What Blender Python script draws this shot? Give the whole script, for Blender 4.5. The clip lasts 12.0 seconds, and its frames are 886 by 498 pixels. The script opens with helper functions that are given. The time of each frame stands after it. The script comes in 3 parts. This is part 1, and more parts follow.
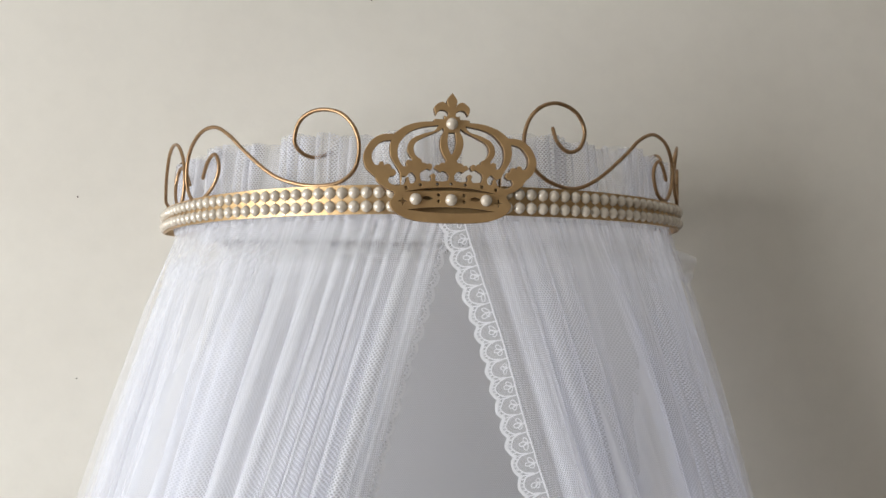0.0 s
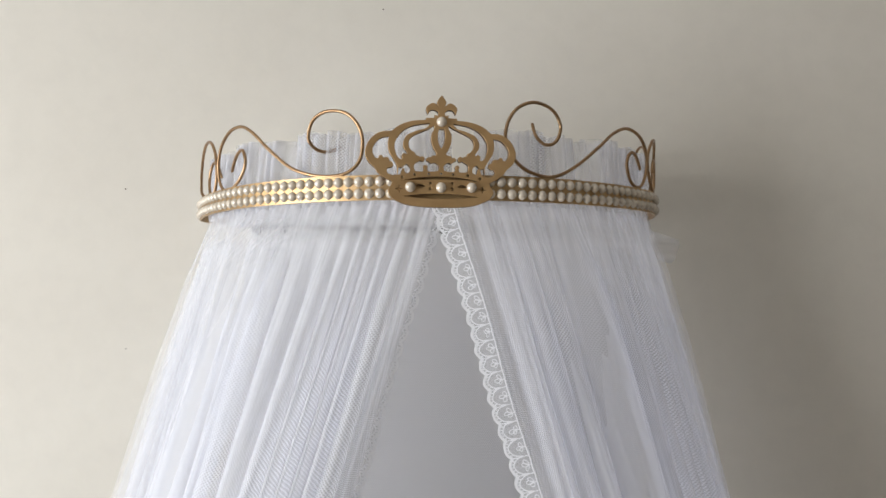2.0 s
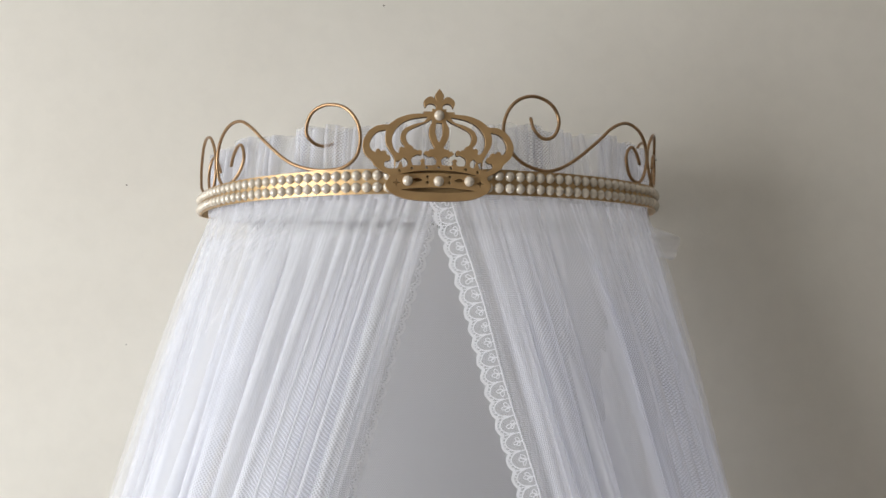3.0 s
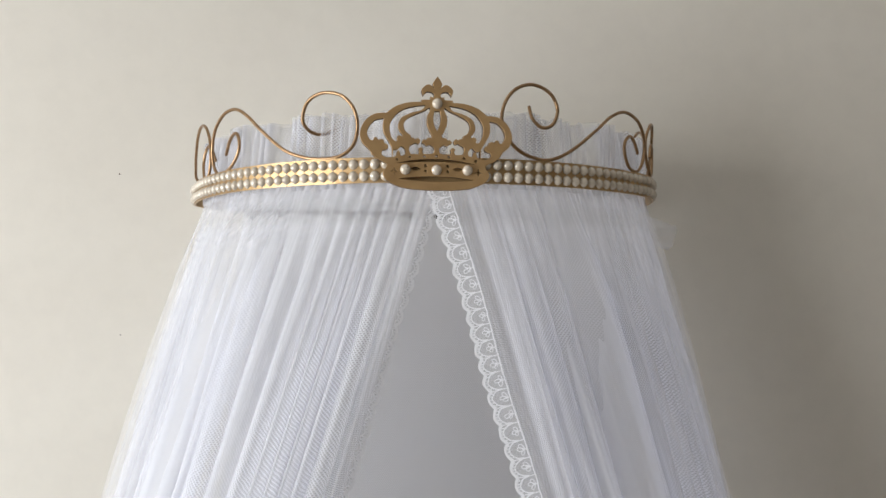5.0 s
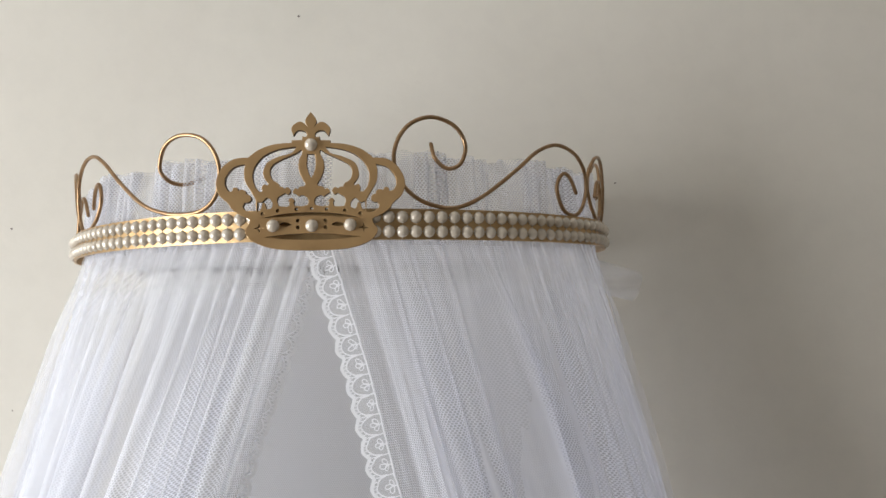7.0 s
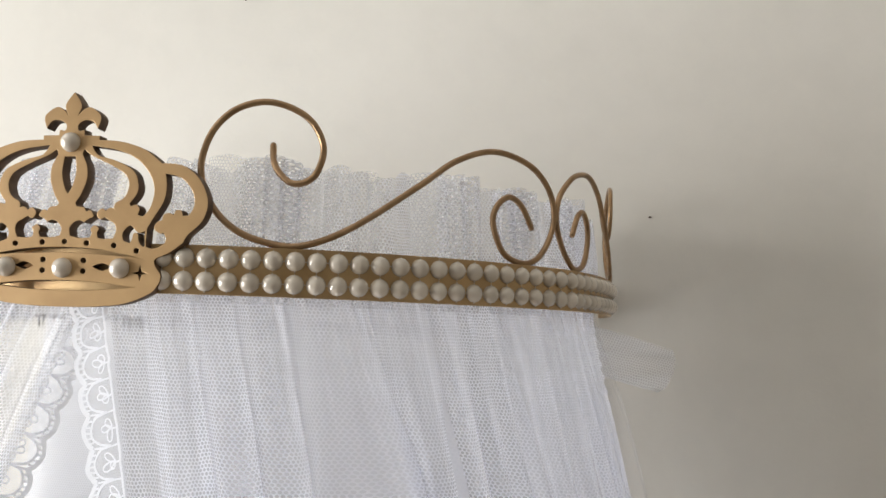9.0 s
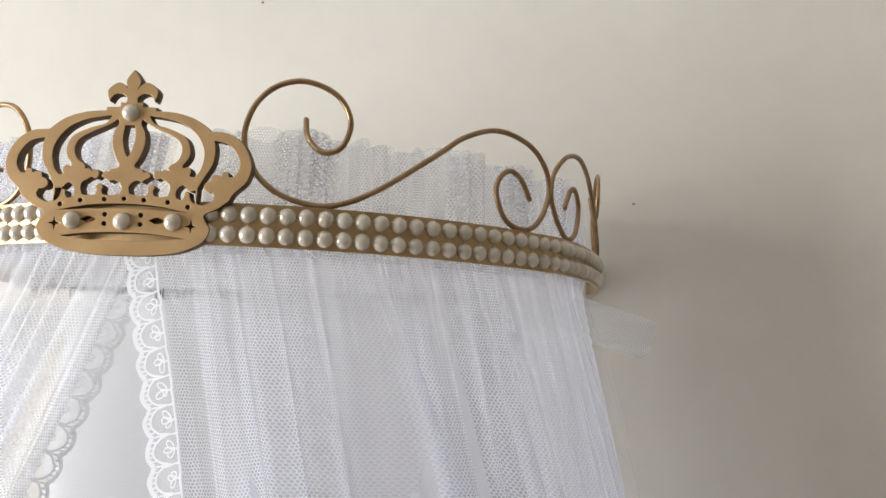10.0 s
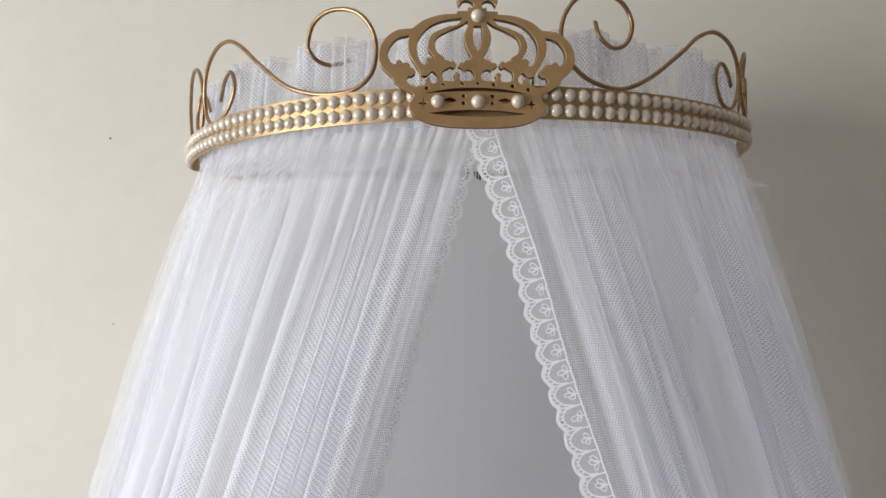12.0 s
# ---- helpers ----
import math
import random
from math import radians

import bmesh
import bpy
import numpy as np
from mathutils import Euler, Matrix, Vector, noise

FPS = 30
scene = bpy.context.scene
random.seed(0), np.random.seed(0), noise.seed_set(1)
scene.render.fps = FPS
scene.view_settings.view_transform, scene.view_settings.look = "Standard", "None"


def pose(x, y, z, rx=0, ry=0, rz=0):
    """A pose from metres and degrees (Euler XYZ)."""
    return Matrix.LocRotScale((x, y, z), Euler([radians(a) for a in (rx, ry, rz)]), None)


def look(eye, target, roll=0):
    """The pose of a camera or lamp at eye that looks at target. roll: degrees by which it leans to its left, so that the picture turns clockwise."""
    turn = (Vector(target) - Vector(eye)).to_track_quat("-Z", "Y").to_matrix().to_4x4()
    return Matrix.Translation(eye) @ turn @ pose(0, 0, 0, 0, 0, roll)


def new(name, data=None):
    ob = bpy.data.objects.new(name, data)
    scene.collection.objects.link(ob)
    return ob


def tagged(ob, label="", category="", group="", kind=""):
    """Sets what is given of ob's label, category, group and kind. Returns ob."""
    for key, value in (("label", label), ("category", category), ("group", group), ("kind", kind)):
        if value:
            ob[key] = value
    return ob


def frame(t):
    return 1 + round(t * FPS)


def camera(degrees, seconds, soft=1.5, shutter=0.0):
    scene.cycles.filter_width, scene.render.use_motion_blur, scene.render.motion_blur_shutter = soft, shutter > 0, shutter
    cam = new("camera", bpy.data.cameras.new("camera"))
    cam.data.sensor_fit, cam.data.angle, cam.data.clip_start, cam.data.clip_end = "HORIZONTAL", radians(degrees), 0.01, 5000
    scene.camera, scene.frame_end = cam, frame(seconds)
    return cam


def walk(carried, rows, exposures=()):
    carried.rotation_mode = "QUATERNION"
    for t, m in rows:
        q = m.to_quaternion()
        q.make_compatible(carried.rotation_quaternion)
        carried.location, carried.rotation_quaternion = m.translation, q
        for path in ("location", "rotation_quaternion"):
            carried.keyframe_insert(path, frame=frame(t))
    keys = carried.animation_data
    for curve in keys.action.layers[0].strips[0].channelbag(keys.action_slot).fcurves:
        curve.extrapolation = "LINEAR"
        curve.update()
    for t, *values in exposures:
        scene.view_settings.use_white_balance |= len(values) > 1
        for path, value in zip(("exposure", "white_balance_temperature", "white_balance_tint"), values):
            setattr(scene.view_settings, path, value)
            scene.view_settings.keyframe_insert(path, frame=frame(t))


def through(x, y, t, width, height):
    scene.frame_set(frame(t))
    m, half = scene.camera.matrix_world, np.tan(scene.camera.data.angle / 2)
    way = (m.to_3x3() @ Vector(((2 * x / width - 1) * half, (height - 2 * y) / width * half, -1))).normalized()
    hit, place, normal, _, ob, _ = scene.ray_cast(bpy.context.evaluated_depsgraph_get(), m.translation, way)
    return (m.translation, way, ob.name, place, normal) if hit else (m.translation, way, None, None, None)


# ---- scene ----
cam = camera(61.6, 12.0)
PATH = [
    (0, (-0.046, -0.821, 1.935), (0.095, 1.172, 2.03), 0.4),
    (0.5, (-0.03, -0.877, 1.928), (0.083, 1.117, 2.02), 0.5),
    (1, (-0.013, -0.899, 1.921), (0.088, 1.096, 2.007), -0.1),
    (1.5, (-0.007, -0.911, 1.916), (0.052, 1.086, 2.005), 0.2),
    (2, (-0.011, -0.915, 1.919), (0.029, 1.083, 1.997), 0.3),
    (2.5, (-0.006, -0.916, 1.913), (0.013, 1.082, 2.002), 0.5),
    (3, (-0.003, -0.913, 1.912), (0.02, 1.085, 1.995), 0.4),
    (5, (-0.008, -0.909, 1.911), (0.036, 1.09, 1.969), 0.4),
    (5.5, (0.004, -0.898, 1.906), (0.021, 1.101, 1.963), 0.4),
    (6, (0.021, -0.886, 1.906), (0.053, 1.112, 1.984), 0.4),
    (6.5, (0.061, -0.849, 1.928), (0.077, 1.149, 2.02), -0.2),
    (7, (0.105, -0.787, 1.949), (0.068, 1.209, 2.069), -1.0),
    (7.3, (0.182, -0.727, 1.957), (0.034, 1.262, 2.109), -0.2),
    (7.5, (0.22, -0.693, 1.959), (-0.012, 1.287, 2.122), 0.6),
    (7.7, (0.242, -0.668, 1.959), (-0.068, 1.301, 2.132), 1.1),
    (9.3, (0.24, -0.548, 1.979), (-0.161, 1.395, 2.227), 1.8),
    (9.5, (0.237, -0.554, 1.966), (-0.154, 1.386, 2.257), 1.5),
    (10, (0.238, -0.604, 1.941), (-0.121, 1.346, 2.202), 2.3),
    (10.5, (0.226, -0.664, 1.918), (-0.11, 1.296, 2.125), 3.5),
    (11, (0.153, -0.714, 1.919), (-0.131, 1.258, 2.092), 2.7),
    (11.5, (0.049, -0.749, 1.928), (-0.136, 1.238, 2.059), 0.6),
    (12, (-0.009, -0.761, 1.885), (-0.069, 1.238, 1.939), -0.3),
]
walk(cam, [(t, look(eye, target, roll)) for t, eye, target, roll in PATH],
     exposures=((0.0, -0.03), (5.0, -0.05), (6.5, -0.02), (7.0, 0.03), (7.5, 0.12), (7.7, 0.15), (9.3, 0.50), (9.6, 0.52), (10.0, 0.44), (10.5, 0.42), (11.0, 0.27), (11.5, -0.07), (12.0, -0.08)))
scene.cycles.transparent_max_bounces = 24

# ---- light ----
SUN_EL, SUN_ROT = radians(38), radians(250)
world = bpy.data.worlds.new("sky")
scene.world = world
world.use_nodes = True
wt = world.node_tree
sky = wt.nodes.new("ShaderNodeTexSky")
sky.sky_type, sky.sun_disc, sky.sun_elevation, sky.sun_rotation = "NISHITA", False, SUN_EL, SUN_ROT
wt.links.new(sky.outputs[0], wt.nodes["Background"].inputs[0])
wt.nodes["Background"].inputs[1].default_value = 0.1

WALL_Y = 0.045          # plaster face behind the canopy
ROOM_L, ROOM_R, ROOM_B, ROOM_H = -1.9, 3.0, -4.6, 3.0
WIN_Y0, WIN_Y1, WIN_Z0, WIN_Z1 = -2.1, -0.55, 0.95, 2.35

lamp = bpy.data.lights.new("window_daylight", "AREA")
lamp.shape, lamp.size, lamp.size_y, lamp.energy, lamp.color = "RECTANGLE", WIN_Y1 - WIN_Y0, WIN_Z1 - WIN_Z0, 68.0, (0.952, 0.974, 1.0)
daylight = new("window_daylight", lamp)
daylight.matrix_world = look((ROOM_L - 0.06, (WIN_Y0 + WIN_Y1) / 2, (WIN_Z0 + WIN_Z1) / 2), (ROOM_R, (WIN_Y0 + WIN_Y1) / 2, (WIN_Z0 + WIN_Z1) / 2))


# ---- materials ----
def material(name, colour, rough=0.5, metal=0.0):
    m = bpy.data.materials.new(name)
    m.use_nodes = True
    p = m.node_tree.nodes["Principled BSDF"]
    p.inputs["Base Color"].default_value = (*colour, 1)
    p.inputs["Roughness"].default_value, p.inputs["Metallic"].default_value = rough, metal
    return m, m.node_tree, p


def noise_node(nt, scale, detail=4.0, coord="Object", rough=0.55):
    tc, n = nt.nodes.new("ShaderNodeTexCoord"), nt.nodes.new("ShaderNodeTexNoise")
    n.inputs["Scale"].default_value, n.inputs["Detail"].default_value, n.inputs["Roughness"].default_value = scale, detail, rough
    nt.links.new(tc.outputs[coord], n.inputs["Vector"])
    return n


def ramp(nt, source, stops):
    r = nt.nodes.new("ShaderNodeValToRGB")
    r.color_ramp.elements[0].position, r.color_ramp.elements[0].color = stops[0][0], (*stops[0][1], 1)
    r.color_ramp.elements[1].position, r.color_ramp.elements[1].color = stops[-1][0], (*stops[-1][1], 1)
    for at, c in stops[1:-1]:
        r.color_ramp.elements.new(at).color = (*c, 1)
    nt.links.new(source, r.inputs[0])
    return r


def bump(nt, p, heights, distance, strength=1.0):
    b = nt.nodes.new("ShaderNodeBump")
    b.inputs["Distance"].default_value, b.inputs["Strength"].default_value = distance, strength
    nt.links.new(heights, b.inputs["Height"])
    nt.links.new(b.outputs[0], p.inputs["Normal"])


def plaster(name, a, b, c):
    m, nt, p = material(name, a, 0.75)
    n1 = noise_node(nt, 2.3, 3)
    r = ramp(nt, n1.outputs["Fac"], ((0.3, a), (0.5, b), (0.72, c)))
    n2 = noise_node(nt, 38, 5)
    mix = nt.nodes.new("ShaderNodeMix")
    mix.data_type, mix.blend_type = "RGBA", "MULTIPLY"
    mix.inputs["Factor"].default_value = 0.10
    g = ramp(nt, n2.outputs["Fac"], ((0.3, (0.7, 0.7, 0.7)), (0.6, (1, 1, 1))))
    nt.links.new(r.outputs[0], mix.inputs["A"])
    nt.links.new(g.outputs[0], mix.inputs["B"])
    nt.links.new(mix.outputs["Result"], p.inputs["Base Color"])
    n3 = noise_node(nt, 95, 6, rough=0.65)
    bump(nt, p, n3.outputs["Fac"], 0.0006, 0.5)
    return m


M_wall = plaster("cream_wall_paint", (0.685, 0.65, 0.578), (0.72, 0.685, 0.613), (0.70, 0.66, 0.588))
# made-up tone for the unseen walls; it sets how much light they bounce
M_other = plaster("bounce_limiting_wall_tone", (0.46, 0.44, 0.405), (0.49, 0.47, 0.43), (0.47, 0.45, 0.41))
M_white = plaster("white_ceiling_paint", (0.78, 0.77, 0.75), (0.8, 0.79, 0.77), (0.79, 0.78, 0.75))
M_frame, _, _ = material("white_gloss_paint", (0.8, 0.8, 0.79), 0.3)

M_floor, nt, p = material("oak_floor", (0.32, 0.21, 0.12), 0.45)
n = noise_node(nt, 6, 5)
nt.links.new(ramp(nt, n.outputs["Fac"], ((0.3, (0.24, 0.18, 0.13)), (0.7, (0.36, 0.29, 0.22)))).outputs[0], p.inputs["Base Color"])

# satin gold spray paint on the metal band and wires
M_gold, nt, p = material("satin_gold_metal", (0.60, 0.38, 0.16), 0.36, 0.9)
n = noise_node(nt, 60, 4)
nt.links.new(ramp(nt, n.outputs["Fac"], ((0.3, (0.42, 0.275, 0.135)), (0.7, (0.53, 0.365, 0.19)))).outputs[0], p.inputs["Base Color"])
n = noise_node(nt, 900, 3)
bump(nt, p, n.outputs["Fac"], 0.0002, 0.4)

M_wire, nt, p = material("gold_painted_wire", (0.40, 0.26, 0.12), 0.3, 0.9)
n = noise_node(nt, 120, 4)
nt.links.new(ramp(nt, n.outputs["Fac"], ((0.3, (0.28, 0.172, 0.09)), (0.7, (0.41, 0.265, 0.145)))).outputs[0], p.inputs["Base Color"])

# gold paint over cut board
M_board, nt, p = material("gold_painted_board", (0.46, 0.29, 0.12), 0.45, 0.5)
n = noise_node(nt, 45, 5)
nt.links.new(ramp(nt, n.outputs["Fac"], ((0.3, (0.41, 0.255, 0.115)), (0.7, (0.51, 0.33, 0.155)))).outputs[0], p.inputs["Base Color"])
n = noise_node(nt, 1400, 3)
bump(nt, p, n.outputs["Fac"], 0.0002, 0.25)

M_edge, nt, p = material("browned_board_edge", (0.15, 0.085, 0.04), 0.65, 0.1)
n = noise_node(nt, 160, 4)
nt.links.new(ramp(nt, n.outputs["Fac"], ((0.3, (0.075, 0.042, 0.021)), (0.7, (0.17, 0.10, 0.05)))).outputs[0], p.inputs["Base Color"])

M_pearl, nt, p = material("ivory_pearl", (0.72, 0.66, 0.55), 0.26, 0.12)
p.inputs["Coat Weight"].default_value, p.inputs["Coat Roughness"].default_value = 1.0, 0.06
p.inputs["Sheen Weight"].default_value = 0.2
oi = nt.nodes.new("ShaderNodeObjectInfo")
nt.links.new(ramp(nt, oi.outputs["Random"], ((0.0, (0.56, 0.49, 0.395)), (1.0, (0.68, 0.605, 0.50)))).outputs[0], p.inputs["Base Color"])

M_speck, _, _ = material("dark_paint_speck", (0.12, 0.09, 0.07), 0.8)


def fabric(name, colour, cells, thread, through=0.45, slack=0.45, solid=0.0, full=1.0, bands=0.0, plain=0.0, fades=(), thin_at=None):
    """A net of threads round open cells; cells a metre; a higher thread gives broader threads."""
    m = bpy.data.materials.new(name)
    m.use_nodes = True
    nt = m.node_tree
    nt.nodes.remove(nt.nodes["Principled BSDF"])
    out = nt.nodes["Material Output"]
    uv = nt.nodes.new("ShaderNodeUVMap")
    uv.uv_map = "cloth"
    warp = nt.nodes.new("ShaderNodeTexNoise")
    warp.inputs["Scale"].default_value, warp.inputs["Detail"].default_value = cells * 0.22, 2
    nt.links.new(uv.outputs[0], warp.inputs["Vector"])
    pull = nt.nodes.new("ShaderNodeVectorMath")
    pull.operation = "MULTIPLY_ADD"
    pull.inputs[1].default_value = (slack / cells,) * 3
    nt.links.new(warp.outputs["Color"], pull.inputs[0])
    nt.links.new(uv.outputs[0], pull.inputs[2])
    total = None
    for ang in (90, 210, 330):
        dot, cosine, add = nt.nodes.new("ShaderNodeVectorMath"), nt.nodes.new("ShaderNodeMath"), nt.nodes.new("ShaderNodeMath")
        dot.operation, cosine.operation, add.operation = "DOT_PRODUCT", "COSINE", "ADD"
        k = math.tau * cells
        dot.inputs[1].default_value = (k * math.cos(radians(ang)), k * math.sin(radians(ang)), 0)
        nt.links.new(pull.outputs[0], dot.inputs[0])
        nt.links.new(dot.outputs["Value"], cosine.inputs[0])
        nt.links.new(cosine.outputs[0], add.inputs[0])
        add.inputs[1].default_value = 0
        if total:
            nt.links.new(total.outputs[0], add.inputs[1])
        total = add
    dens = nt.nodes.new("ShaderNodeTexNoise")
    dens.inputs["Scale"].default_value, dens.inputs["Detail"].default_value = 26, 3
    nt.links.new(uv.outputs[0], dens.inputs["Vector"])
    shift = nt.nodes.new("ShaderNodeMath")
    shift.operation = "MULTIPLY_ADD"
    shift.inputs[1].default_value = -0.5
    nt.links.new(dens.outputs["Fac"], shift.inputs[0])
    nt.links.new(total.outputs[0], shift.inputs[2])
    less = nt.nodes.new("ShaderNodeMapRange")
    less.inputs["From Min"].default_value, less.inputs["From Max"].default_value = thread - 0.2, thread + 0.7
    less.inputs["To Min"].default_value, less.inputs["To Max"].default_value = 1.0, 0.0
    nt.links.new(shift.outputs[0], less.inputs["Value"])
    cover = nt.nodes.new("ShaderNodeMapRange")
    cover.inputs["To Min"].default_value, cover.inputs["To Max"].default_value = solid, full
    nt.links.new(less.outputs[0], cover.inputs["Value"])
    if plain:
        # where the cloth lies double the net closes to a plain veil
        long = nt.nodes.new("ShaderNodeVectorMath")
        long.operation = "MULTIPLY"
        long.inputs[1].default_value = (21.0, 5.0, 1.0)
        nt.links.new(uv.outputs[0], long.inputs[0])
        lay = nt.nodes.new("ShaderNodeTexNoise")
        lay.inputs["Scale"].default_value, lay.inputs["Detail"].default_value = 1.0, 2.0
        nt.links.new(long.outputs[0], lay.inputs["Vector"])
        split = nt.nodes.new("ShaderNodeSeparateXYZ")
        nt.links.new(uv.outputs[0], split.inputs[0])
        by_edge = nt.nodes.new("ShaderNodeMapRange")
        for key, value in (("From Min", 0.085), ("From Max", 0.125), ("To Min", 0.16), ("To Max", 0.0)):
            by_edge.inputs[key].default_value = value
        nt.links.new(split.outputs["X"], by_edge.inputs["Value"])
        lay_sum = nt.nodes.new("ShaderNodeMath")
        nt.links.new(lay.outputs["Fac"], lay_sum.inputs[0])
        nt.links.new(by_edge.outputs[0], lay_sum.inputs[1])
        closed = nt.nodes.new("ShaderNodeMapRange")
        for key, value in (("From Min", 0.46), ("From Max", 0.64), ("To Min", plain), ("To Max", 0.0)):
            closed.inputs[key].default_value = value
        nt.links.new(lay_sum.outputs[0], closed.inputs["Value"])
        blend = nt.nodes.new("ShaderNodeMix")
        blend.inputs["B"].default_value = solid + (full - solid) * 0.5
        nt.links.new(closed.outputs[0], blend.inputs["Factor"])
        nt.links.new(cover.outputs[0], blend.inputs["A"])
        cover = blend
    if bands:
        # the cloth is gathered more in some lengths of it than in others
        far = nt.nodes.new("ShaderNodeVectorMath")
        far.operation = "MULTIPLY"
        far.inputs[1].default_value = (75.0, 2.2, 1.0)
        nt.links.new(uv.outputs[0], far.inputs[0])
        gather = nt.nodes.new("ShaderNodeTexNoise")
        gather.inputs["Scale"].default_value, gather.inputs["Detail"].default_value, gather.inputs["Roughness"].default_value = 1.0, 4.0, 0.68
        nt.links.new(far.outputs[0], gather.inputs["Vector"])
        amount = nt.nodes.new("ShaderNodeMapRange")
        for key, value in (("From Min", 0.42), ("From Max", 0.56), ("To Min", 1 - bands), ("To Max", 1.0)):
            amount.inputs[key].default_value = value
        nt.links.new(gather.outputs["Fac"], amount.inputs["Value"])
        both = nt.nodes.new("ShaderNodeMath")
        both.operation = "MULTIPLY"
        nt.links.new(cover.outputs[0], both.inputs[0])
        nt.links.new(amount.outputs[0], both.inputs[1])
        cover = both
    for (start, end), (first, last) in fades:
        # the cloth is gathered less towards its outer edge
        along = nt.nodes.new("ShaderNodeSeparateXYZ")
        nt.links.new(uv.outputs[0], along.inputs[0])
        thin = nt.nodes.new("ShaderNodeMapRange")
        thin.interpolation_type = "SMOOTHSTEP"
        for key, value in (("From Min", start), ("From Max", end), ("To Min", first), ("To Max", last)):
            thin.inputs[key].default_value = value
        nt.links.new(along.outputs["X"], thin.inputs["Value"])
        thinned = nt.nodes.new("ShaderNodeMath")
        thinned.operation = "MULTIPLY"
        nt.links.new(cover.outputs[0], thinned.inputs[0])
        nt.links.new(thin.outputs[0], thinned.inputs[1])
        cover = thinned
    if thin_at:
        # the net is thinned by hand here so the dark dashes behind it show
        down, gap = nt.nodes.new("ShaderNodeSeparateXYZ"), nt.nodes.new("ShaderNodeMapRange")
        away, size = nt.nodes.new("ShaderNodeMath"), nt.nodes.new("ShaderNodeMath")
        away.operation, size.operation = "SUBTRACT", "ABSOLUTE"
        nt.links.new(uv.outputs[0], down.inputs[0])
        nt.links.new(down.outputs["Y"], away.inputs[0])
        away.inputs[1].default_value = thin_at[0]
        nt.links.new(away.outputs[0], size.inputs[0])
        for key, value in (("From Min", 0.004), ("From Max", 0.015), ("To Min", thin_at[1]), ("To Max", 1.0)):
            gap.inputs[key].default_value = value
        nt.links.new(size.outputs[0], gap.inputs["Value"])
        opened = nt.nodes.new("ShaderNodeMath")
        opened.operation = "MULTIPLY"
        nt.links.new(cover.outputs[0], opened.inputs[0])
        nt.links.new(gap.outputs[0], opened.inputs[1])
        cover = opened
    d, tl, tr = (nt.nodes.new("ShaderNodeBsdf" + k) for k in ("Diffuse", "Translucent", "Transparent"))
    d.inputs["Color"].default_value = tl.inputs["Color"].default_value = (*colour, 1)
    cloth, mix = nt.nodes.new("ShaderNodeMixShader"), nt.nodes.new("ShaderNodeMixShader")
    cloth.inputs[0].default_value = through
    nt.links.new(d.outputs[0], cloth.inputs[1])
    nt.links.new(tl.outputs[0], cloth.inputs[2])
    nt.links.new(cover.outputs[0], mix.inputs[0])
    nt.links.new(tr.outputs[0], mix.inputs[1])
    nt.links.new(cloth.outputs[0], mix.inputs[2])
    nt.links.new(mix.outputs[0], out.inputs["Surface"])
    return m


WHITE = (0.93, 0.94, 0.985)
M_tulle = fabric("white_tulle", WHITE, 620, -0.8, through=0.55, slack=1.1, solid=0.40, full=0.86, bands=0.28, plain=0.7, fades=(((0.31, 0.50), (1.0, 0.25)),), thin_at=(-0.973, 0.66))
# same cloth again, denser and more translucent to brighten the dimly lit panel
M_tulle_bright = fabric("brightened_full_tulle", WHITE, 620, -0.8, through=0.72, slack=1.1, solid=0.46, full=0.92, bands=0.28, plain=0.6, fades=(((0.50, 0.58), (1.0, 0.45)),), thin_at=(1.027, 0.85))
# same white tulle, its colour darkened for the shade between the gathers
M_ruffle = fabric("shade_toned_frill_tulle", (0.83, 0.835, 0.875), 600, -0.75, through=0.55, slack=1.2, solid=0.24, full=0.82, bands=0.3)
M_inner = fabric("soft_white_lining", WHITE, 600, -0.8, through=0.55, slack=1.1, solid=0.42, full=0.50, plain=0.8, fades=(((3.30, 3.48), (1.0, 0.7)),), thin_at=(-0.973, 0.5))
# copy of the lining, brightened the same way for that panel
M_inner_bright = fabric("brightened_full_lining", WHITE, 600, -0.8, through=0.72, slack=1.1, solid=0.56, full=0.66, plain=0.8, fades=(((3.48, 3.55), (1.0, 0.6)),), thin_at=(1.027, 0.75))
M_frill_lining = fabric("frill_lining", WHITE, 600, -0.8, through=0.55, slack=1.1, solid=0.18, full=0.32, plain=0.8)
M_outer = fabric("loose_sheer_tulle", WHITE, 540, -0.8, through=0.45, slack=1.1, solid=0.16, full=0.24, plain=0.8, fades=(((6.34, 6.54), (1.0, 0.0)),))
M_veil = fabric("flat_white_veil", (0.925, 0.94, 0.99), 520, -0.75, through=0.5, slack=1.0, solid=0.70, full=0.82)
M_tuft = fabric("loose_tulle_end", WHITE, 640, -0.75, through=0.5, slack=1.2, solid=0.36, full=0.52)
M_valance = fabric("gathered_white_tulle", (0.925, 0.94, 0.985), 520, -0.6, through=0.55, slack=1.0, solid=0.5, full=0.8)
# near-black, for the added dashes that imitate the rail behind the net
M_rail_dash = fabric("dark_rail_dashes", (0.035, 0.03, 0.027), 420, -0.5, through=0.05, slack=1.5, solid=0.7, full=1.0)
M_net = fabric("white_lace_net", (0.92, 0.93, 0.97), 850, -0.8, solid=0.12, full=0.62)
M_lace = fabric("white_lace_thread", (0.94, 0.95, 0.985), 1500, 0.3, through=0.3, solid=0.88)


# ---- building helpers ----
def empty(name, at, label, category):
    ob = new(name)
    ob.location = at
    ob.empty_display_size = 0.05
    return tagged(ob, label, category)


